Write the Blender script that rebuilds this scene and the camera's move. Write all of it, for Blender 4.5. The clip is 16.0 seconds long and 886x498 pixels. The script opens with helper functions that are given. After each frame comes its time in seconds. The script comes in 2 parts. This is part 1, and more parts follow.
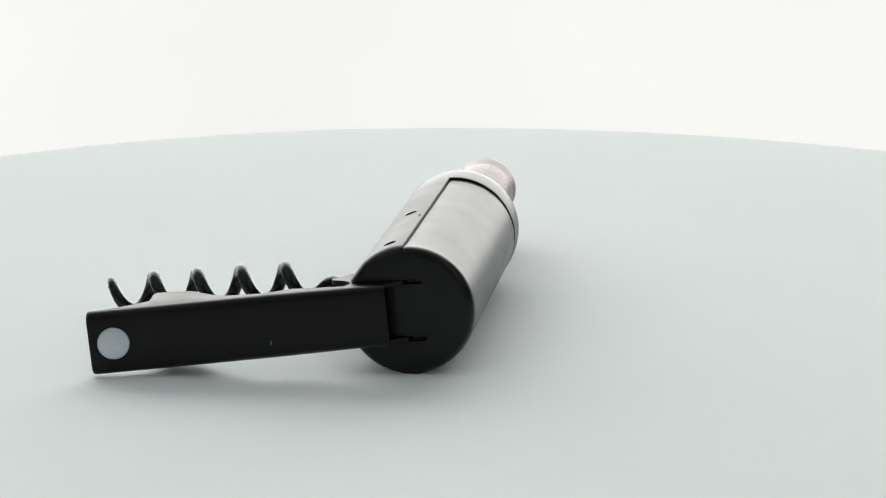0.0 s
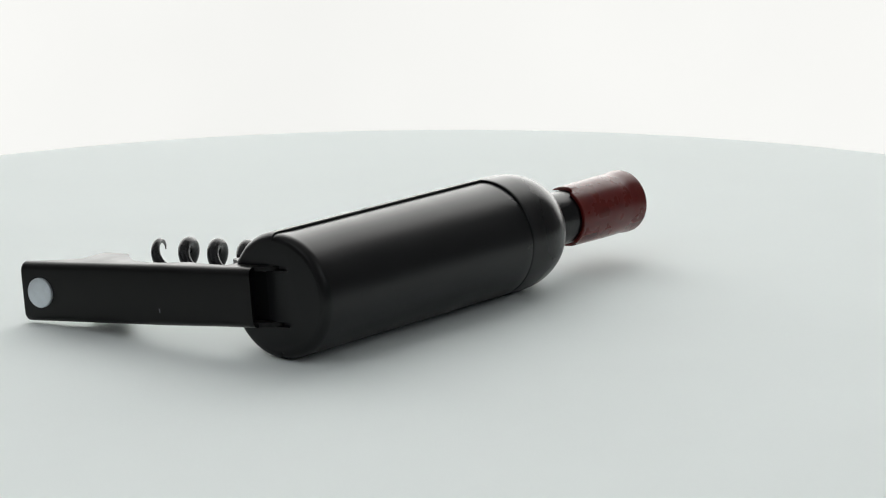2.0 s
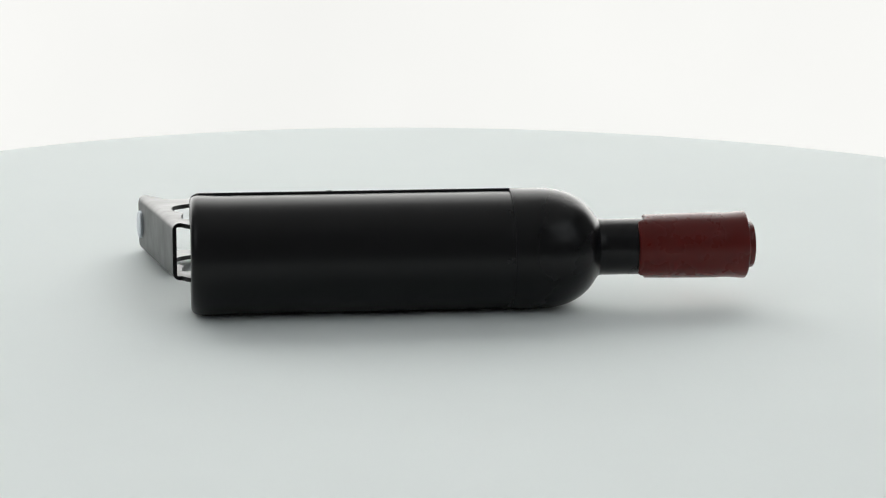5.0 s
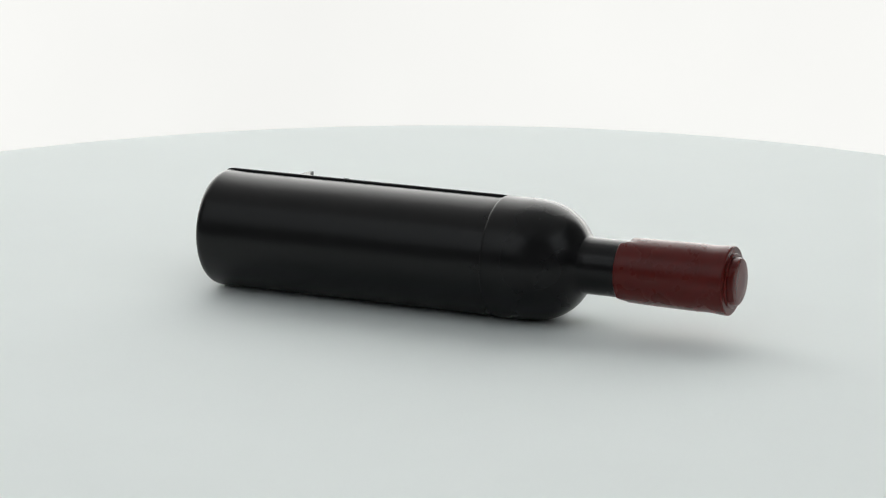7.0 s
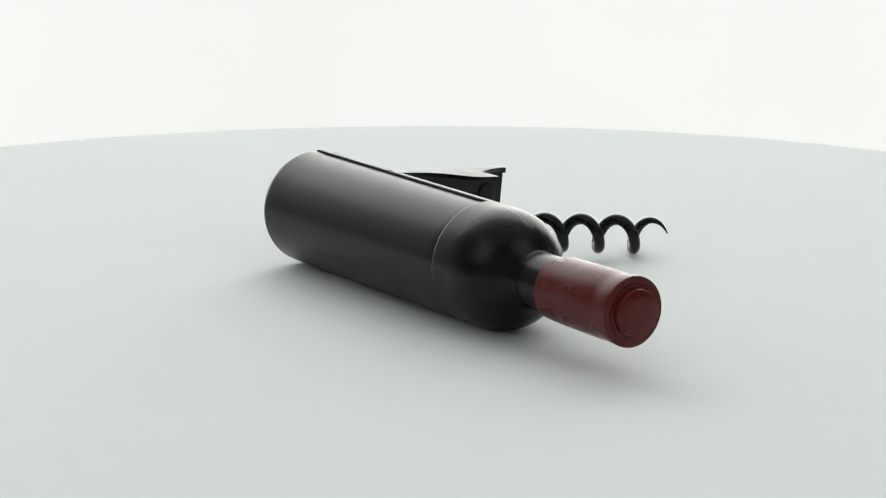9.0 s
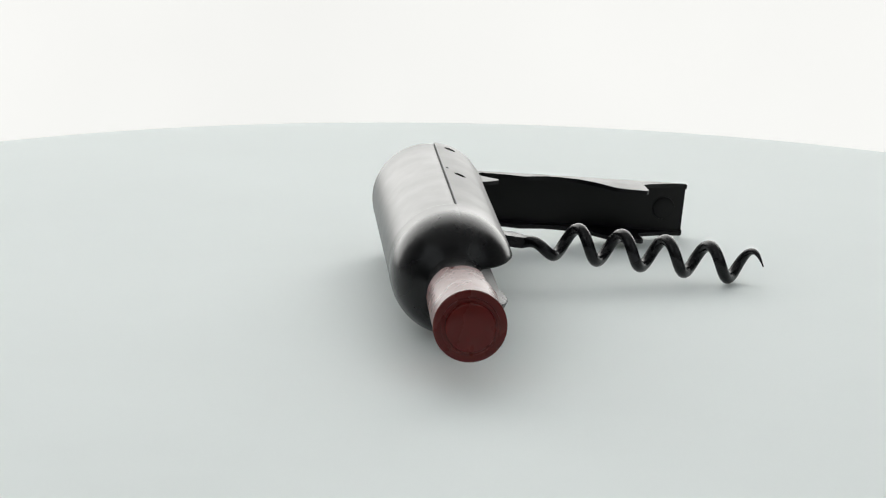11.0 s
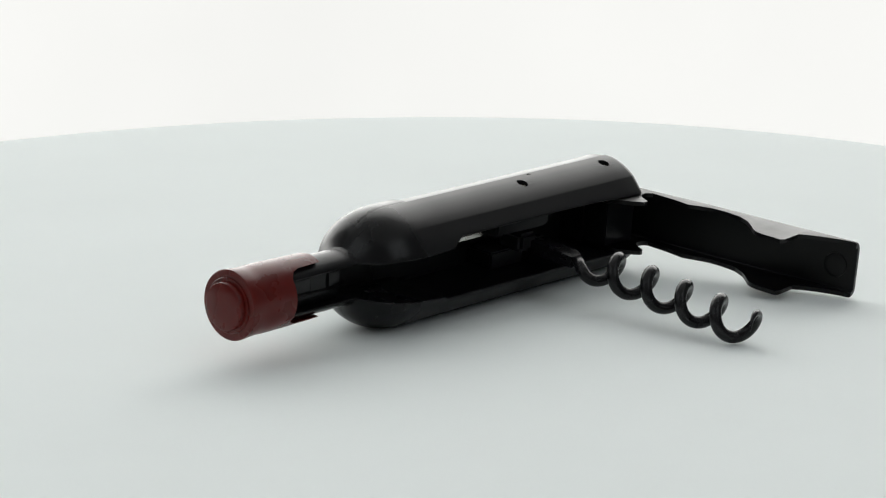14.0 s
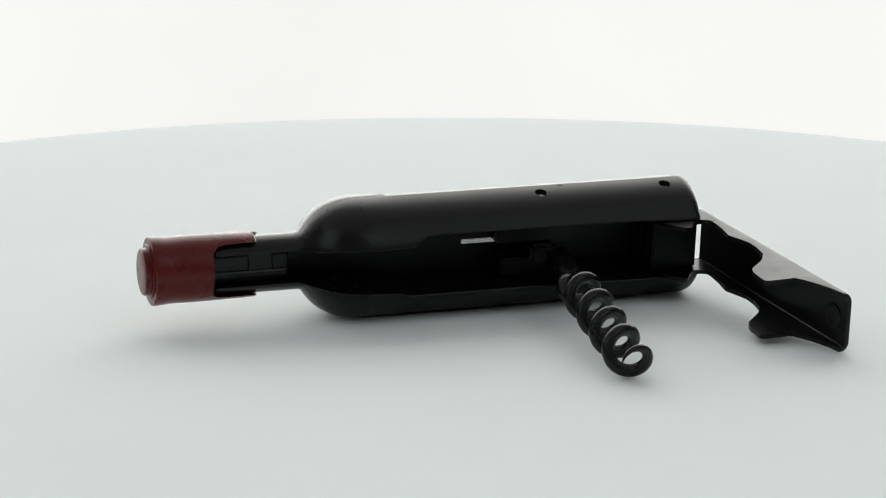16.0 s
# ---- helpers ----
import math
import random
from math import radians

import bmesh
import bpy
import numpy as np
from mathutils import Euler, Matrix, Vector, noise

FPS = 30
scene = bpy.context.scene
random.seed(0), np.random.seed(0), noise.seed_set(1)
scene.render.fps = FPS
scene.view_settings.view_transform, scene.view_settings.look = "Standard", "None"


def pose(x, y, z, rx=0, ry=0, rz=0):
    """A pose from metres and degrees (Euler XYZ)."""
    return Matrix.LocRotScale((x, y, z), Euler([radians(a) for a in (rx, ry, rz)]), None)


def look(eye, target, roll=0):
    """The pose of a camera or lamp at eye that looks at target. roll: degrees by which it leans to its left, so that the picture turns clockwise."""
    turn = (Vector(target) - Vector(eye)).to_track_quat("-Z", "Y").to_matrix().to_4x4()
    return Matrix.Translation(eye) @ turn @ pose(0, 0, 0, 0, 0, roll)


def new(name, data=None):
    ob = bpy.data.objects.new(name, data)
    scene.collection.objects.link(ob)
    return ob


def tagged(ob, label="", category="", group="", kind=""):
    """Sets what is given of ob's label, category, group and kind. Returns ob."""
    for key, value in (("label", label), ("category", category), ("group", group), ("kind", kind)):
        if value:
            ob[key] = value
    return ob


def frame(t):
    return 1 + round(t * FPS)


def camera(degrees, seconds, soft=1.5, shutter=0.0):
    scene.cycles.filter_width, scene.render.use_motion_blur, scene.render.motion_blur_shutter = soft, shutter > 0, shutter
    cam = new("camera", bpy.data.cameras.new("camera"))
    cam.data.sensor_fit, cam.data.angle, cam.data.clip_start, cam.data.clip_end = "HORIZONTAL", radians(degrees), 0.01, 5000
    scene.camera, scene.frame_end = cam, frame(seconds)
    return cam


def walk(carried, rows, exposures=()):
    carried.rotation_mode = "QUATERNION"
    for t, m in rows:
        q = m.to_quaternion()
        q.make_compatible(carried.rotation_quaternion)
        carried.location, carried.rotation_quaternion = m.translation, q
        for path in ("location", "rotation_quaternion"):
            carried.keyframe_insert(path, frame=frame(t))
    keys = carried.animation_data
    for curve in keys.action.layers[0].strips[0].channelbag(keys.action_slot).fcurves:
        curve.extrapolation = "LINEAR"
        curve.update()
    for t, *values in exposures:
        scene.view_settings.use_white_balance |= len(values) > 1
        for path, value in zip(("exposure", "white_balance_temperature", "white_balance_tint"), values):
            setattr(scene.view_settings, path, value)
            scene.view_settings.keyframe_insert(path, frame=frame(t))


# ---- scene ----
MM = 0.001
SPIN = -15.2427          # turntable, degrees per second
AXIS_Z = 12.55          # height of the bottle's axis over the turntable, mm


# camera: fixed on its stand, long lens
cam = camera(17.39, 16.0, soft=1.15)
eye = Vector((0.0, -0.58404, 0.1486))
pitch, yaw = radians(13.1168), radians(-0.06447)
aim = eye + Vector((math.sin(yaw) * math.cos(pitch), math.cos(yaw) * math.cos(pitch), -math.sin(pitch)))
still = look(eye, aim, 0.09)
walk(cam, [(0.0, still), (16.0, still)])


# ---- light ----
world = bpy.data.worlds.new("studio")
scene.world = world
world.use_nodes = True
world.node_tree.nodes["Background"].inputs["Color"].default_value = (0.5, 0.52, 0.55, 1)
world.node_tree.nodes["Background"].inputs["Strength"].default_value = 0.3


def softbox(name, size_x, size_y, watts, m, color=(1, 1, 1)):
    lamp = bpy.data.lights.new(name, "AREA")
    lamp.shape, lamp.size, lamp.size_y, lamp.energy, lamp.color = "RECTANGLE", size_x, size_y, watts, color
    ob = new(name, lamp)
    ob.matrix_world = m
    return ob


softbox("overhead_softbox", 3.2, 2.4, 6.4, look((0, 0.15, 1.65), (0, 0.151, 0)), (0.975, 1.0, 0.985))
softbox("softbox_west", 0.9, 0.9, 2.05, look((-0.95, -0.75, 0.95), (0, 0, 0)), (0.925, 0.985, 1.0))
softbox("softbox_east", 0.9, 0.9, 2.05, look((0.95, -0.75, 0.95), (0, 0, 0)), (0.925, 0.985, 1.0))


# ---- materials ----
def nodes_of(name):
    mat = bpy.data.materials.new(name)
    mat.use_nodes = True
    nt = mat.node_tree
    return mat, nt, nt.nodes["Principled BSDF"]


def noise_node(nt, scale, detail=4.0, rough=0.55):
    tc = nt.nodes.new("ShaderNodeTexCoord")
    n = nt.nodes.new("ShaderNodeTexNoise")
    n.inputs["Scale"].default_value, n.inputs["Detail"].default_value, n.inputs["Roughness"].default_value = scale, detail, rough
    nt.links.new(tc.outputs["Object"], n.inputs["Vector"])
    return n


def ramp_node(nt, source, a, b, lo=0.3, hi=0.7):
    r = nt.nodes.new("ShaderNodeMapRange")
    r.inputs["From Min"].default_value, r.inputs["From Max"].default_value = lo, hi
    r.inputs["To Min"].default_value, r.inputs["To Max"].default_value = a, b
    nt.links.new(source, r.inputs["Value"])
    return r.outputs["Result"]


def surface(name, color, rough, spread=0.05, metal=0.0, tone=0.15, wear_scale=120.0, grain_scale=2500.0, bump=0.008, spec=0.5, satin_to=0.0, satin=0.05, wave=0.03):
    """Painted, moulded or metal surface: tone and gloss vary at two scales, with a fine grain."""
    mat, nt, bs = nodes_of(name)
    big, fine = noise_node(nt, wear_scale), noise_node(nt, grain_scale, 2.0)
    mix = nt.nodes.new("ShaderNodeMix")
    mix.data_type = "RGBA"
    mix.inputs["A"].default_value = (*[c * (1 - tone) for c in color], 1)
    mix.inputs["B"].default_value = (*[min(1, c * (1 + tone)) for c in color], 1)
    nt.links.new(ramp_node(nt, big.outputs["Fac"], 0, 1), mix.inputs["Factor"])
    nt.links.new(mix.outputs["Result"], bs.inputs["Base Color"])
    nt.links.new(ramp_node(nt, big.outputs["Fac"], rough - spread, rough + spread), bs.inputs["Roughness"])
    if satin_to:
        # moulded satin field up to this x, glossier beyond it
        tc, sep = nt.nodes.new("ShaderNodeTexCoord"), nt.nodes.new("ShaderNodeSeparateXYZ")
        nt.links.new(tc.outputs["Object"], sep.inputs["Vector"])
        add = nt.nodes.new("ShaderNodeMath")
        add.operation = "ADD"
        nt.links.new(ramp_node(nt, sep.outputs["X"], satin, 0.0, satin_to - 0.004, satin_to + 0.008), add.inputs[0])
        nt.links.new(ramp_node(nt, big.outputs["Fac"], rough - spread, rough + spread), add.inputs[1])
        nt.links.new(add.outputs["Value"], bs.inputs["Roughness"])
    bs.inputs["Metallic"].default_value = metal
    bs.inputs["Specular IOR Level"].default_value = spec
    waves = nt.nodes.new("ShaderNodeBump")
    waves.inputs["Strength"].default_value, waves.inputs["Distance"].default_value = wave, 0.0004
    nt.links.new(big.outputs["Fac"], waves.inputs["Height"])
    bp = nt.nodes.new("ShaderNodeBump")
    nt.links.new(waves.outputs["Normal"], bp.inputs["Normal"])
    bp.inputs["Strength"].default_value, bp.inputs["Distance"].default_value = bump, 0.0002
    nt.links.new(fine.outputs["Fac"], bp.inputs["Height"])
    nt.links.new(bp.outputs["Normal"], bs.inputs["Normal"])
    return mat


BLACK = surface("black_satin_plastic", (0.003, 0.0031, 0.0039), 0.24, 0.025, wear_scale=130, bump=0.0025, spec=0.255, satin_to=0.0637, satin=0.065, wave=0.006)
HOUSING = surface("black_moulded_housing", (0.003, 0.0031, 0.0039), 0.26, 0.025, wear_scale=110, bump=0.0025, spec=0.255, satin_to=0.0637, satin=0.12, wave=0.006)
INNER = surface("black_glossy_moulding", (0.006, 0.006, 0.007), 0.3, 0.03, wear_scale=200, spec=0.15, wave=0.01)
CAVITY = surface("black_matt_plastic", (0.0075, 0.0075, 0.0085), 0.42, 0.05, spec=0.2)
PAINT = surface("black_enamelled_steel", (0.0016, 0.0016, 0.0017), 0.36, 0.04, wear_scale=150, spec=0.23)
WIRE = surface("black_coated_wire", (0.006, 0.006, 0.007), 0.26, 0.05, wear_scale=300, spec=0.27)
RED = surface("dark_red_plastic", (0.098, 0.0072, 0.0053), 0.28, 0.03, wear_scale=150, tone=0.05, bump=0.003, spec=0.26, wave=0.004)
RIVET = surface("brushed_aluminium", (0.56, 0.60, 0.64), 0.42, 0.05, metal=0.6, tone=0.06, wear_scale=700)
WORN = surface("worn_grey_edge", (0.07, 0.075, 0.085), 0.5, 0.05, tone=0.2, wear_scale=900)
STEEL = surface("bare_steel", (0.75, 0.73, 0.70), 0.22, 0.05, metal=1.0, tone=0.08, wear_scale=500)
BRASS = surface("dull_brass", (0.34, 0.31, 0.25), 0.4, 0.08, metal=1.0, tone=0.2, wear_scale=900)
PAPER = surface("white_matt_board", (0.832, 0.874, 0.868), 0.95, 0.03, tone=0.012, wear_scale=14, grain_scale=900, bump=0.05, spec=0.0)
GREY = surface("grey_studio_wall", (0.22, 0.22, 0.225), 0.9, 0.03, tone=0.08, wear_scale=3, grain_scale=60)
FLOOR = surface("white_table_laminate", (0.78, 0.78, 0.77), 0.5, 0.05, tone=0.03, wear_scale=6, grain_scale=200)


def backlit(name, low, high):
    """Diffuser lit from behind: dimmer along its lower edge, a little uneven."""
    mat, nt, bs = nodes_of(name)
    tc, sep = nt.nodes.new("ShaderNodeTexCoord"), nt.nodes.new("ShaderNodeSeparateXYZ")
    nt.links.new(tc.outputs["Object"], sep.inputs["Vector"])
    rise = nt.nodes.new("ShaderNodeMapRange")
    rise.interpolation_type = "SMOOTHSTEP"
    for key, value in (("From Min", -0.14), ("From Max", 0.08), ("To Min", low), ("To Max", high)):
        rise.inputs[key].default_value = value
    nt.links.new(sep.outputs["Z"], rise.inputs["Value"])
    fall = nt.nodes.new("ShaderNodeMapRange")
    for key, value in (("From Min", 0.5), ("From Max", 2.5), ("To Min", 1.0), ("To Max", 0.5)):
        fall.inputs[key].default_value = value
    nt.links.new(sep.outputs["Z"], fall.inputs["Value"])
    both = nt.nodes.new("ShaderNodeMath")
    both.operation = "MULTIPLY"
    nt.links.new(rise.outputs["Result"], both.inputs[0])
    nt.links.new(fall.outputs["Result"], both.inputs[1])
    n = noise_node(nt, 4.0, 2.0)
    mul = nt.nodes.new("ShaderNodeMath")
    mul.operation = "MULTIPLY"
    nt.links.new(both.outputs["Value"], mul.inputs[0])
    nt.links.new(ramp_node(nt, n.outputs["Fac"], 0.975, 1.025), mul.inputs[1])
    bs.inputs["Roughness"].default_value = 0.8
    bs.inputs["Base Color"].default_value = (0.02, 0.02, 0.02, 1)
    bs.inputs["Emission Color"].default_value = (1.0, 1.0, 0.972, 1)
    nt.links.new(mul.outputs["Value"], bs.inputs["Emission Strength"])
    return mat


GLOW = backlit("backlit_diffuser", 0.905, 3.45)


# ---- mesh helpers (millimetres in, metres out) ----
def finish(bm, name, mat, angle=35):
    bmesh.ops.remove_doubles(bm, verts=bm.verts, dist=1e-4)
    bmesh.ops.recalc_face_normals(bm, faces=bm.faces)
    bmesh.ops.scale(bm, vec=(MM, MM, MM), verts=bm.verts)
    me = bpy.data.meshes.new(name)
    bm.to_mesh(me)
    bm.free()
    me.shade_smooth()
    me.set_sharp_from_angle(angle=radians(angle))
    me.materials.append(mat)
    return me


def part(name, bm, material, parent, label="", angle=35):
    ob = new(name, finish(bm, name, material, angle))
    ob.parent = parent
    return tagged(ob, label)


def skin(bm, rings, closed=True):
    """Join rings of points of equal count, and close both ends."""
    rows = [[bm.verts.new(p) for p in ring] for ring in rings]
    n = len(rows[0])
    for a, b in zip(rows, rows[1:]):
        for i in range(n):
            j = (i + 1) % n
            bm.faces.new((a[i], a[j], b[j], b[i]))
    if closed:
        bm.faces.new(rows[0])
        bm.faces.new(rows[-1])
    return rows


def lathe(bm, profile, m=None, n=48):
    """Turn (x, r) pairs about the x axis; m places the result."""
    m = m or Matrix()
    rings = [[m @ Vector((x, max(r, 0.02) * math.cos(a), max(r, 0.02) * math.sin(a))) for a in (2 * math.pi * i / n for i in range(n))] for x, r in profile]
    skin(bm, rings)


def block(bm, x0, x1, y0, y1, z0, z1, bevel=0.3):
    made = bmesh.ops.create_cube(bm, size=1)["verts"]
    for v in made:
        v.co = Vector((x0 if v.co.x < 0 else x1, y0 if v.co.y < 0 else y1, z0 if v.co.z < 0 else z1))
    if bevel:
        edges = list({e for v in made for e in v.link_edges})
        bmesh.ops.bevel(bm, geom=edges, offset=bevel, segments=2, affect="EDGES")


def tube(bm, points, radii, n=14, flat=None, strap=None):
    """A wire through points: round where flat is 0, square where it is 1, and wider on one side by strap."""
    pts = [Vector(p) for p in points]
    rings, up = [], Vector((0, 0, 1))
    for i, p in enumerate(pts):
        d = (pts[min(i + 1, len(pts) - 1)] - pts[max(i - 1, 0)]).normalized()
        side = d.cross(up)
        if side.length < 1e-3:
            side = Vector((1, 0, 0))
        side.normalize()
        up = side.cross(d).normalized()
        ring = []
        for k in range(n):
            a = 2 * math.pi * k / n
            c, q = math.cos(a), math.sin(a)
            square = min(1.0 / max(abs(c), abs(q)), 1.38)
            r = radii[i] * (1 + (flat[i] if flat else 0) * (square - 1))
            wide = strap[i] if strap and c < -0.01 else 0.0
            ring.append(p + r * (c * side + q * up) - wide * side)
        rings.append(ring)
    skin(bm, rings)


def blend(x, table):
    """Straight lines through a short table of (x, value)."""
    xs, ys = zip(*table)
    return float(np.interp(x, xs, ys))


# ---- the studio ----
def slab(name, x0, x1, y0, y1, z0, z1, mat, label, category):
    bm = bmesh.new()
    block(bm, x0 * 1000, x1 * 1000, y0 * 1000, y1 * 1000, z0 * 1000, z1 * 1000, 0)
    return tagged(new(name, finish(bm, name, mat)), label, category, kind="structure")


FLOOR_Z = -0.4
slab("floor", -2.5, 2.5, -1.8, 1.8, FLOOR_Z - 0.04, FLOOR_Z, FLOOR, "white laminate shooting table top under the turntable", "floor")
slab("wall_north", -2.5, 2.5, 1.8, 1.9, FLOOR_Z - 0.04, 2.6, GREY, "plain grey studio wall behind the backdrop", "wall")
slab("wall_south", -2.5, 2.5, -1.9, -1.8, FLOOR_Z - 0.04, 2.6, GREY, "plain grey studio wall behind the camera", "wall")
slab("wall_east", 2.5, 2.6, -1.9, 1.9, FLOOR_Z - 0.04, 2.6, GREY, "plain grey studio side wall", "wall")
slab("wall_west", -2.6, -2.5, -1.9, 1.9, FLOOR_Z - 0.04, 2.6, GREY, "plain grey studio side wall", "wall")
slab("ceiling", -2.5, 2.5, -1.8, 1.8, 2.6, 2.7, GREY, "plain grey studio ceiling", "ceiling")
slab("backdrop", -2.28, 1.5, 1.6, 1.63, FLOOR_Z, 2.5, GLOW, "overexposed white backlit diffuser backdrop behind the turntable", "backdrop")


# ---- the turntable ----
DISC_R = 207.8


def build_turntable():
    top = tagged(new("turntable"), "round white matt turntable with a slightly eccentric disc", "turntable")
    # hand-cut edge: a little off centre and out of round
    waves = ((9.04, -38.5), (1.8, -31.7), (1.03, -171.5), (1.27, 50.2))
    def edge(a):
        return DISC_R + sum(w * math.cos((k + 1) * a - radians(q)) for k, (w, q) in enumerate(waves))
    bm = bmesh.new()
    n = 256
    def ring(rad, z):
        return [Vector(((edge(a) + rad) * math.cos(a), (edge(a) + rad) * math.sin(a), z)) for a in (2 * math.pi * i / n for i in range(n))]
    rings = [ring(-1.0, -6), ring(0, -5.2), ring(0, -0.9), ring(-0.3, -0.25), ring(-1.0, 0.0)]
    rings += [ring(rad, 0.0) for rad in (-1.3, -2.0, -50, -100, -150, -190)]
    skin(bm, rings)
    part("disc", bm, PAPER, top, "white matt board disc")
    bm = bmesh.new()
    lathe(bm, [(-400, 118), (-398, 120), (-8, 120), (-6.05, 118)], Matrix.Rotation(radians(-90), 4, "Y") , 96)
    part("drum", bm, FLOOR, top, "white drum base")
    return top


turntable = build_turntable()


# ---- the corkscrew: x from base to cap, y out of the slot, z up ----
RB = 12.58                 # barrel radius
STEP = 0.5                 # the label field lies this much lower


def barrel_radius(x):
    if x < 0.0:
        k = max(0.0, min(1.0, -x / 2.1))
        return RB - 1.5 * (1 - math.sqrt(max(0.0, 1 - k ** 2)))
    if x <= 69:
        return RB
    k = (x - 69) / 14.0
    r = RB * max(0.0, 1 - k ** 2.35) ** (1 / 2.35) if k < 1 else 0
    neck = 5.86 if x < 83 else 5.82
    return max(neck, math.log(math.exp(r / 0.5) + math.exp(neck / 0.5)) * 0.5) if x > 76 else r


def slot_top(x):
    return blend(x, [(-3, 6.2), (8, 6.3), (10, 6.7), (25, 6.9), (58.6, 6.9), (61.0, 5.0), (76, 4.6), (82, 3.9), (84, 3.7), (101, 3.7)])


def slot_bottom(x):
    return blend(x, [(-3, -5.98), (8, -6.0), (10, -6.1), (25, -5.7), (62.0, -5.6), (62.6, -5.0), (76, -4.1), (84, -3.3), (101, -3.3)])


def slot_floor(x):
    return blend(x, [(-3, -3.2), (60, -3.2), (78, -2.5), (84, -1.6), (101, -1.6)])


def label_step(a, x=30.0):
    """How far the label panel lies below the barrel: deep along the upper parting line, nearly flush further down."""
    return STEP * (0.25 + 0.75 * max(0.0, min(1.0, (x + 1.8) / 3.0))) * (0.16 + 0.84 * max(0.0, (math.sin(a) + 0.35) / 1.35) ** 1.6)


def panel_ring(x):
    ro, n = barrel_radius(x), 56
    p0, p1 = radians(89.6) + 0.016, radians(270.4) - 0.016
    soft = 0.06 if x < 63.4 else 0.09
    angles = [p0 + (p1 - p0) * i / n for i in range(n + 1)]
    outer = [(ro - label_step(a, x) - (soft if i in (0, n) else 0) - (soft - 0.06), a) for i, a in enumerate(angles)]
    inner = [(ro - 1.3, a) for a in reversed(angles)]
    return [Vector((x, r * math.cos(a), r * math.sin(a))) for r, a in outer + inner]


CREASE = radians(50.0)     # a flat runs from here down to the slot's upper edge


def facet_radius(x, ro, a):
    low, full = radians(33.5), max(0.0, min(1.0, (71.0 - x) / 6.0))
    chord = ro * math.cos((CREASE - low) / 2) / math.cos(a - (CREASE + low) / 2)
    return ro - full * (ro - min(ro, chord))


def body_ring(x):
    ro = barrel_radius(x)
    label = x < 63.75
    groove = abs(x - 63.66) < 0.1
    zt, zb = slot_top(x), slot_bottom(x)
    a0, a1 = math.asin(min(0.95, zt / ro)), 2 * math.pi - math.asin(min(0.95, -zb / ro))
    p0, p1 = radians(89.6), radians(270.4)
    lip = 0.3 / ro
    ring = [(ro - 0.3, a0), (ro - 0.07, a0 + 0.3 * lip)]
    ring += [(facet_radius(x, ro, a), a) for a in (a0 + lip + (CREASE - 0.012 - a0 - lip) * i / 6 for i in range(7))]
    ring += [(ro, CREASE), (ro, CREASE + 0.012)]
    ring += [(ro, CREASE + 0.012 + (p0 - 0.022 - CREASE) * i / 6) for i in range(1, 7)]
    edge = 0.1 if label else 0
    seam = 0.035 if 64.5 < x < 83 else 0.0
    lift = 0.0
    if 63.75 < x < 64.3:
        lift = 0.17 * (1 - math.sqrt(1 - ((64.3 - x) / 0.56) ** 2))

    def field(a):
        return ro - lift - (label_step(a, x) + 0.25 if label else 0) - (0.04 if groove else 0)

    rp = field(p0)
    ring += [(ro - edge, p0), (rp - (0.1 if label else seam), p0 + 0.008), (rp, p0 + 0.018)]
    ring += [(field(a), a) for a in (p0 + 0.018 + (p1 - p0 - 0.036) * i / 48 for i in range(1, 49))]
    ring += [(rp - (0.1 if label else seam), p1 - 0.008), (ro - edge, p1)]
    ring += [(ro, p1 + 0.01 + (a1 - lip - p1 - 0.01) * i / 14) for i in range(15)]
    ring += [(ro - 0.07, a1 - 0.3 * lip), (ro - 0.3, a1)]
    pts = [Vector((x, r * math.cos(a), r * math.sin(a))) for r, a in ring]
    yf = slot_floor(x)
    pts += [Vector((x, yf + 0.6, zb)), Vector((x, yf, zb + 0.6)), Vector((x, yf, zt - 0.6)), Vector((x, yf + 0.6, zt))]
    return pts


def carve(ob, cutters):
    """Cut the pin holes and keep the result as a plain mesh."""
    bm = bmesh.new()
    for x, y, z0, z1, r in cutters:
        lathe(bm, [(z0, r), (z1, r)], Matrix.Translation((x, y, 0)) @ Matrix.Rotation(radians(-90), 4, "Y"), 32)
    plug = new("plug", finish(bm, "plug", CAVITY))
    mod = ob.modifiers.new("holes", "BOOLEAN")
    mod.operation, mod.solver, mod.object = "DIFFERENCE", "EXACT", plug
    dg = bpy.context.evaluated_depsgraph_get()
    dg.update()
    me = bpy.data.meshes.new_from_object(ob.evaluated_get(dg))
    ob.modifiers.remove(mod)
    bpy.data.objects.remove(plug)
    me.shade_smooth()
    me.set_sharp_from_angle(angle=radians(32))
    ob.data = me
    ob.data.name = "barrel"


PIN_LEVER, PIN_SCREW = (3.93, 3.26), (31.5, 3.40)

# lever: along v from the hinge to the tip, w inwards from the outer face
LEVER_0 = Vector((-4.82, 2.57, 0))
LEVER_V = Vector((-0.1271, 0.9919, 0))
LEVER_W = Vector((0.9919, 0.1271, 0))
LEVER_TOP, LEVER_BOTTOM = 6.08, -5.84
OUTER = -0.75              # outer face of the web


def on_lever(v, w, z):
    return LEVER_0 + v * LEVER_V + w * LEVER_W + Vector((0, 0, z))


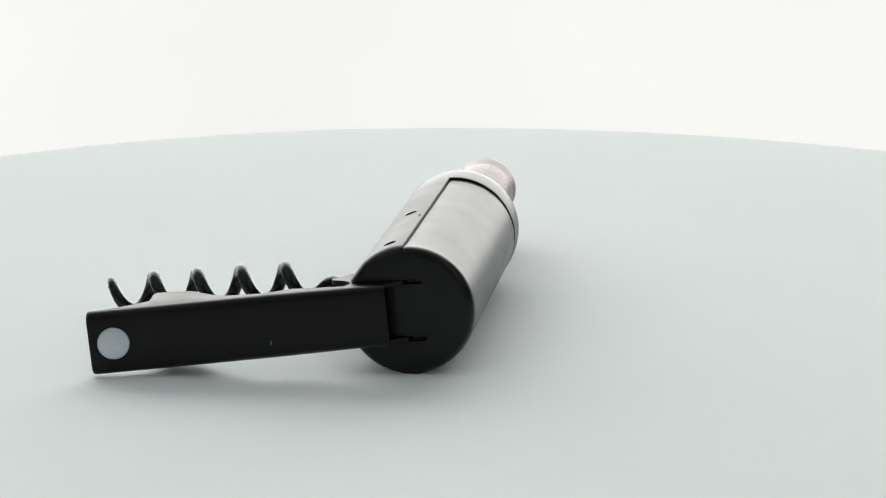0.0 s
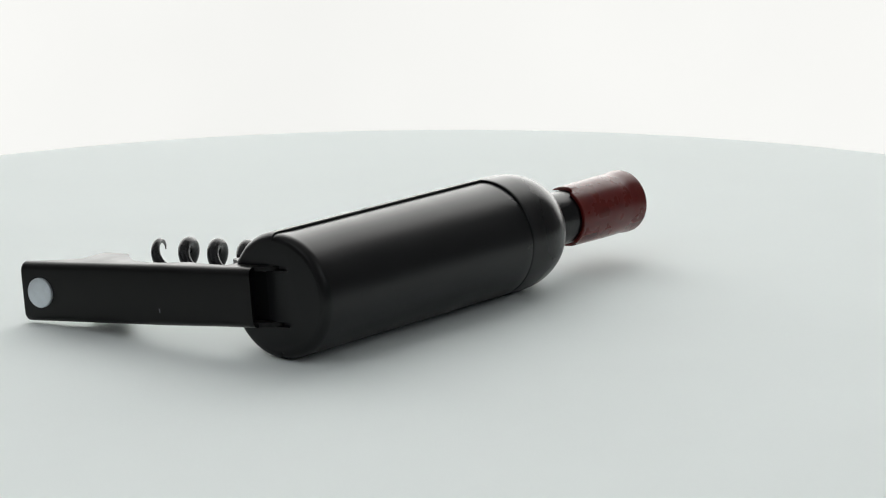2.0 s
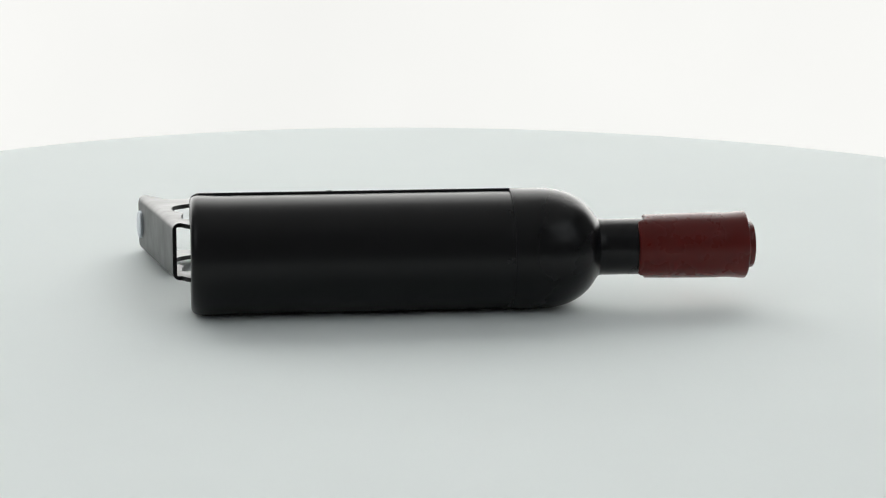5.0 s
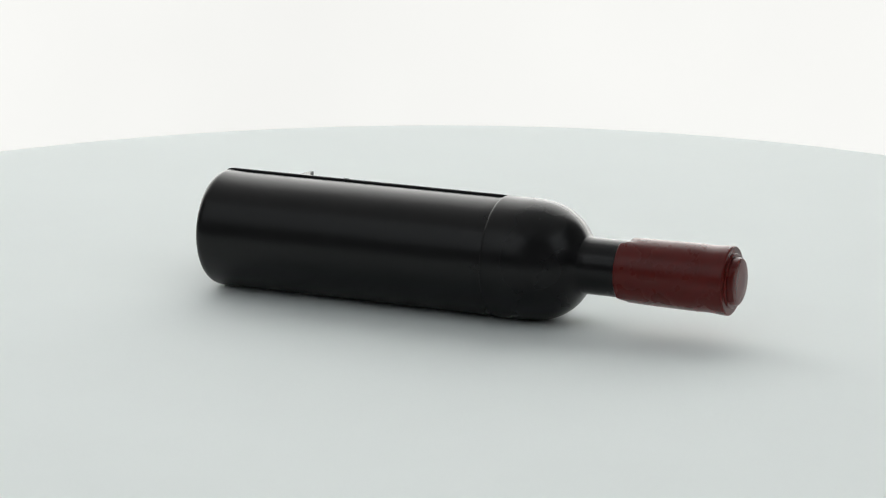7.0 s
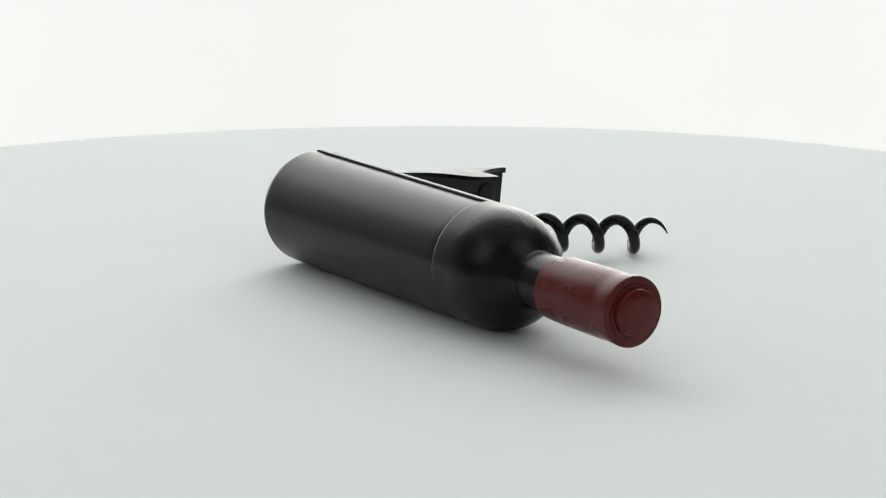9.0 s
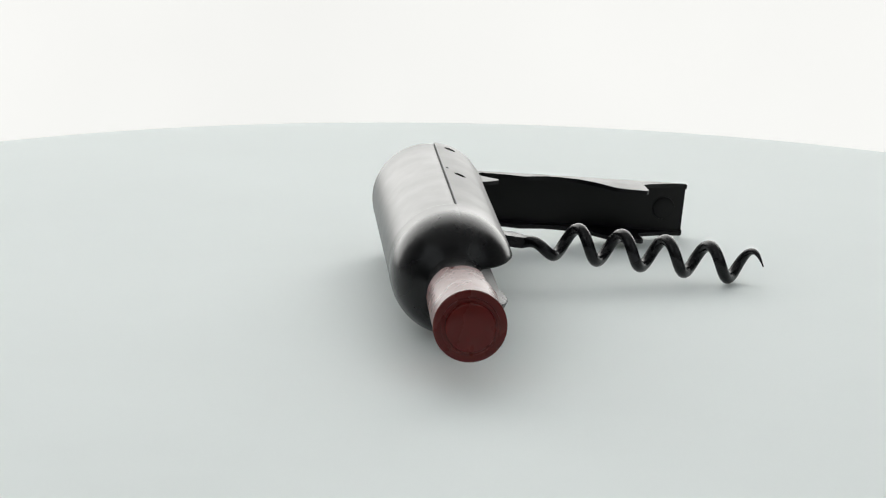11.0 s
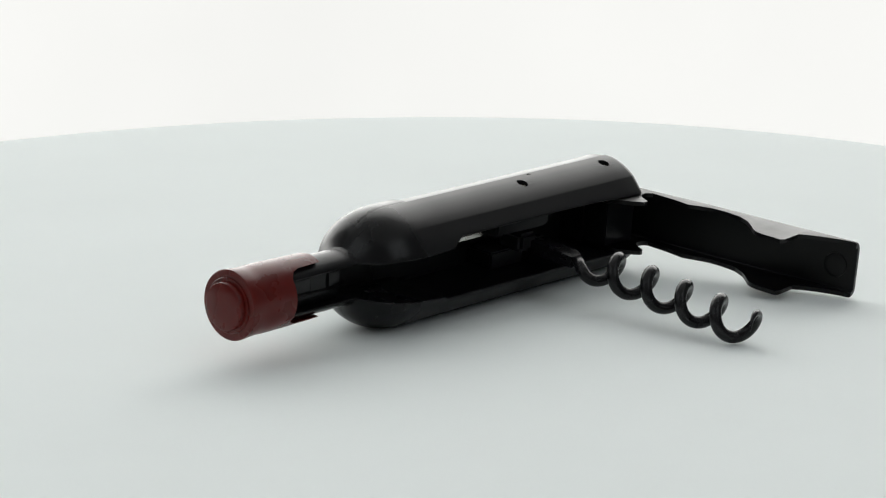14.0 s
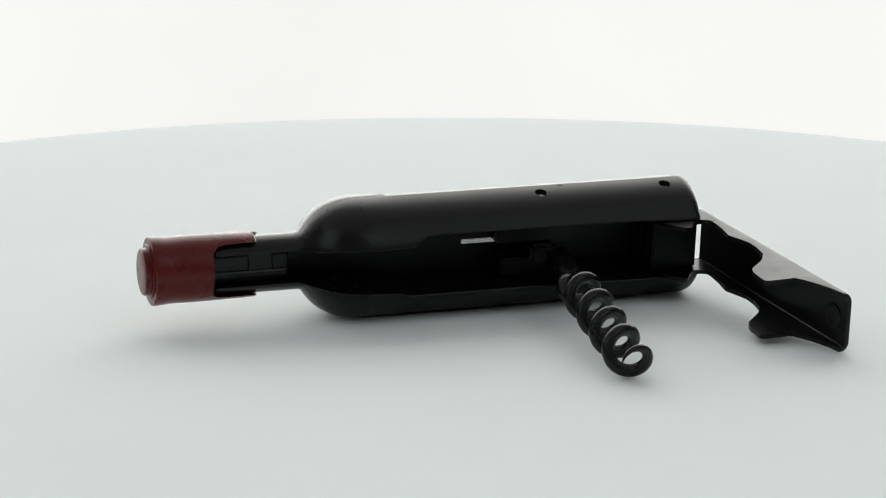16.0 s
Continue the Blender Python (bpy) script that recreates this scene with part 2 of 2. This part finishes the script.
FLANGE = [(1.1, 1.05), (8.88, 1.05), (8.95, 2.35), (11.0, 2.5), (14.5, 3.0), (18.7, 4.0), (21.5, 3.1), (24.4, 2.4), (27.5, 2.6),
          (31.4, 3.5), (34.3, 5.5), (36.5, 8.0), (38.1, 10.0), (39.4, 10.8), (41.0, 11.3), (45.3, 11.7), (45.9, 11.0), (46.2, 5.2), (48, 4.0), (51.1, 2.6), (54.5, 1.5), (57.0, 1.1), (57.8, 1.05)]


def lever_section(v):
    f, t, rad, web = blend(v, FLANGE), 0.9, 1.5, 0.1
    f = max(f, 1.02)
    tip = max(0.0, min(1.0, (v - 57.2) / 0.6))
    inset = 0.45 * (1 - math.sqrt(1 - tip ** 2))
    spread = 0.18 * max(0.0, min(1.0, (v - 9) / 14))
    zt, zb = LEVER_TOP + 0.7 * spread - inset, LEVER_BOTTOM - spread + inset
    pts = [(f, zt), ((f + OUTER + rad) / 2, zt)]
    pts += [(OUTER + rad - rad * math.sin(a), zt - rad + rad * math.cos(a)) for a in (radians(18 * k) for k in range(6))]
    pts += [(OUTER + rad - rad * math.cos(a), zb + rad - rad * math.sin(a)) for a in (radians(18 * k) for k in range(6))]
    pts += [((f + OUTER + rad) / 2, zb), (f, zb), (f, zb + t), (web + 0.2, zb + t), (web, zb + t + 0.2), (web, zt - t - 0.2), (web + 0.2, zt - t), (f, zt - t)]
    return [on_lever(v, w, z) for w, z in pts]


def build_corkscrew():
    tool = tagged(new("corkscrew"), "bottle-shaped black plastic corkscrew with red cap, lever and screw folded out", "corkscrew")

    # barrel with its slot, label field and pin holes
    xs = [-2.1, -2.05, -1.88, -1.55, -1.05, -0.5, 0.0] + [4 + 5.4 * i for i in range(11)] + [60.2, 61.0, 61.8, 63.2, 63.54, 63.58, 63.74, 63.76, 63.82, 63.95, 64.12, 64.35, 65, 67]
    xs += [69 + 0.6 * i for i in range(24)] + [82.95, 83.05, 83.4, 84, 86, 89, 93, 97, 100.5]
    bm = bmesh.new()
    skin(bm, [body_ring(x) for x in sorted(xs)])
    barrel = part("barrel", bm, HOUSING, tool, "black satin plastic bottle barrel with an open slot", 32)
    carve(barrel, [(*PIN_LEVER, 9.4, 20, 1.25), (*PIN_SCREW, 9.4, 20, 1.25)])

    # a short scuff beside the screw's pin
    bm = bmesh.new()
    tube(bm, [(x, (RB + 0.01) * math.cos(a), (RB + 0.01) * math.sin(a)) for x, a in ((27.2, radians(84.6)), (26.9, radians(86.6)), (26.4, radians(86.2)), (25.9, radians(85.4)))], [0.05, 0.11, 0.09, 0.04], 8)
    part("scuff", bm, CAVITY, barrel, "short dark scuff in the satin plastic")

    for x, y in (PIN_LEVER, PIN_SCREW):
        for ends in ([(8.2, 1.0), (11.3, 1.0), (11.45, 0.7)], [(-11.95, 0.7), (-11.8, 1.0), (-8.6, 1.0)]):
            bm = bmesh.new()
            lathe(bm, ends, Matrix.Translation((x, y, 0)) @ Matrix.Rotation(radians(-90), 4, "Y"), 24)
            part("pin_end", bm, BRASS, barrel, "dull metal end of a hinge pin")

    bm = bmesh.new()
    skin(bm, [panel_ring(x) for x in [-2.02, -1.95, -1.8, -1.5, -1.2, -0.8, -0.4, 0.0] + [4 + 5.4 * i for i in range(11)] + [61.5, 63.3, 63.6, 63.73]])
    part("label_panel", bm, BLACK, tool, "satin black plastic label panel let into the barrel")

    # hinge block between the lever's arms, set back from the base, and the plug behind it
    bm = bmesh.new()
    block(bm, -1.8, 8.0, -3.1, 8.6, -4.92, 5.16, 0.3)
    part("hinge_block", bm, INNER, barrel)
    bm = bmesh.new()
    block(bm, -1.95, 8.4, -3.21, 2.5, -4.9, 5.14, 0)
    part("base_plug", bm, HOUSING, barrel)
    # added dark filler: keeps a lit patch from showing through the slits
    bm = bmesh.new()
    block(bm, -0.9, 6.0, -3.25, 2.0, -6.6, 6.6, 0)
    part("slit_light_stop", bm, CAVITY, barrel)
    # inner ribs and the steel spring clip
    bm = bmesh.new()
    block(bm, 29.5, 40.0, -3.3, 3.6, -5.7, -1.9, 0.4)
    part("rib", bm, INNER, barrel)
    bm = bmesh.new()
    block(bm, 25.0, 42.0, -3.3, 6.3, 2.5, 7.0, 0.5)
    part("rib", bm, INNER, barrel)
    bm = bmesh.new()
    block(bm, 39.9, 47.6, 0.4, 0.8, 1.15, 2.1, 0.12)
    part("spring_clip", bm, STEEL, barrel, "small bright steel clip inside the slot")

    # rounded tongue in the neck's cut-out, with a pocket
    bm = bmesh.new()
    for x0, x1, z0, z1 in ((85.0, 101.4, -3.1, -0.6), (93.2, 101.4, -0.6, 3.3), (85.0, 88.4, -0.6, 3.3)):
        zs = [z0 + (z1 - z0) * i / 8 for i in range(9)]
        arc = [(2.7 - 14.0 + math.sqrt(14.0 ** 2 - z * z), z) for z in zs]
        ring = [(-1.7, z0)] + [(y - (0.25 if i in (0, 8) else 0), z) for i, (y, z) in enumerate(arc)] + [(-1.7, z1)]
        skin(bm, [[Vector((x, max(-1.7, y - low), z)) for y, z in ring] for x, low in ((x0, 0.5), (x0 + 0.35, 0.08), (x0 + 0.6, 0), (x1, 0))])
    block(bm, 88.0, 93.6, -1.7, 2.2, -0.8, 3.25, 0)
    part("tongue", bm, HOUSING, barrel, "glossy black tongue with a pocket in the neck")

    # red cap: cut-away sleeve, solid end, button
    cap = bmesh.new()
    rings = []
    def open_end(x, a):
        # the half beside the cut-out is shorter than the back
        side = abs(math.degrees(a) - 180)
        return x + (1.7 * max(0.0, min(1.0, (side - 58) / 9)) if x < 91 else 0)

    for x, ro, high, low in ((90.2, 6.4, 5.75, 5.35), (90.4, 6.58, 5.75, 5.35), (94, 6.65, 5.75, 5.35), (98.5, 6.73, 5.72, 5.3), (100.2, 6.76, 5.4, 5.1), (101.2, 6.78, 4.6, 4.4), (101.7, 6.79, 3.4, 3.4)):
        ri, n = 5.86, 56
        sides = []
        for r, order in ((ro, 1), (ri, -1)):
            a0, a1 = math.asin(min(high, r - 0.08) / r), 2 * math.pi - math.asin(min(low, r - 0.08) / r)
            sides += [Vector((open_end(x, a), r * math.cos(a), r * math.sin(a))) for a in [a0 + (a1 - a0) * i / n for i in range(n + 1)][::order]]
        rings.append(sides)
    skin(cap, rings)
    lathe(cap, [(101.3, 6.6), (101.4, 6.78), (106.8, 6.83), (107.9, 6.76), (109.0, 6.76), (110.1, 6.81), (112.5, 7.02), (113.05, 6.99), (113.25, 6.77), (113.3, 5.9)], None, 64)
    cap_part = part("cap", cap, RED, tool, "dark red plastic bottle cap with a cut-out")
    bm = bmesh.new()
    lathe(bm, [(112.7, 5.6), (113.5, 5.55), (113.65, 5.4), (113.7, 4.85), (114.5, 4.8), (114.8, 4.65), (114.95, 4.3), (114.95, 2.0)], None, 56)
    part("button", bm, RED, cap_part)

    # lever
    lever = bmesh.new()
    vs = sorted({v for v, _ in FLANGE} | {1.5 * i for i in range(1, 39)} | {46.0, 45.6, 38.8, 40.2, 57.2, 57.4, 57.6, 57.7})
    vs = [v for v in vs if v <= 57.8]
    skin(lever, [lever_section(v) for v in vs])
    for z0, z1 in ((LEVER_TOP - 0.9, LEVER_TOP), (LEVER_BOTTOM, LEVER_BOTTOM + 0.9)):
        # ear round the pivot, with an undercut and a short prong
        outline = [(1.12, 1.03), (8.85, 1.03), (8.85, 2.3), (8.2, 2.9), (7.75, 3.7), (7.65, 4.6), (7.9, 5.6), (8.7, 6.6), (9.8, 7.5), (11.1, 8.3), (11.45, 9.0), (11.3, 9.7), (9.2, 11.3), (7.0, 12.5), (4.5, 12.8)]
        outline += [(-0.4 - 3.6 * math.sin(a), 7.2 + 5.6 * math.cos(a)) for a in (radians(15 * k) for k in range(13))]
        skin(lever, [[on_lever(v, w, z) for v, w in outline] for z in (z0, z1)])
    lever_part = part("lever", lever, PAINT, tool, "black enamelled steel channel lever with bottle-opener tooth", 40)
    turn = Matrix.Translation(on_lever(53.1, OUTER, 0.06)) @ Matrix((tuple(-LEVER_W), tuple(LEVER_V), (0, 0, -1))).transposed().to_4x4()
    bm = bmesh.new()
    lathe(bm, [(-0.3, 3.05), (0.45, 3.05), (0.62, 2.92), (0.72, 2.4), (0.75, 1.2)], turn, 48)
    part("rivet", bm, RIVET, lever_part, "pale round rivet head")
    bm = bmesh.new()
    lathe(bm, [(-1.2, 1.6), (-1.15, 2.4), (-1.05, 2.6), (-0.7, 2.7)], turn, 40)
    part("rivet", bm, PAINT, lever_part, "black rivet tail")

    bm = bmesh.new()
    skin(bm, [[on_lever(v, OUTER + w, z) for v, w in ((23.25, 0.1), (23.3, -0.03), (23.55, -0.03), (23.6, 0.1))] for z in (-3.3, -2.4)])
    part("paint_chip", bm, WORN, lever_part, "tiny grey bare spot in the black paint")

    # screw
    d = Vector((0.095, 0.995, -0.0215)).normalized()
    e1 = (Vector((0, 0, 1)) - d.z * d).normalized()
    e2 = d.cross(e1)
    origin = Vector((28.70, -2.01, 0.20))
    pts, radii, flat, strap = [], [], [], []
    a = 6.0
    while a < 72.2:
        grow = max(0.0, min(1.0, (a - 20.3) / 7.0))
        grow = grow * grow * (3 - 2 * grow)
        ph = 2 * math.pi * (a - 32.4) / 9.43
        if a < 27:
            ph = 2 * math.pi * (27 - 32.4) / 9.43 + (a - 27) * 0.3
        pts.append(origin + a * d + 3.2 * grow * (math.cos(ph) * e1 + math.sin(ph) * e2) - 1.15 * (1 - grow) * e1)
        radii.append(1.24 * (1 if a < 66 else max(0.12, 1 - ((a - 66) / 6.3) ** 1.7)))
        strap.append(2.1 * max(0.0, min(1.0, (21.5 - a) / 3.5)))
        flat.append(max(0.0, min(1.0, (23.0 - a) / 2.5)))
        a += 0.28
    bm = bmesh.new()
    tube(bm, pts, radii, 24, flat, strap)
    screw = part("screw", bm, WIRE, tool, "black coated spiral wire screw with flat shank", 50)
    bm = bmesh.new()
    block(bm, 28.6, 34.2, 0.4, 6.6, -2.2, 1.8, 0.8)
    part("hub", bm, CAVITY, screw)

    # moulding nub under the shoulder
    bm = bmesh.new()
    block(bm, 49.5, 50.1, -1.95, -1.5, -12.1, -11.7, 0.12)
    part("moulding_nub", bm, RIVET, barrel, "tiny pale moulding nub")
    return tool


corkscrew = build_corkscrew()


# ---- what turns ----
def motions():
    rows_disc, rows_tool = [], []
    for i in range(65):
        t = i * 0.25
        spin = pose(0, 0, 0, 0, 0, SPIN * t)
        rows_disc.append((t, spin))
        rows_tool.append((t, spin @ pose(-6.813 * MM, -50.202 * MM, AXIS_Z * MM, -6.0, 0.15, 82.009)))
    walk(turntable, rows_disc)
    walk(corkscrew, rows_tool)


motions()
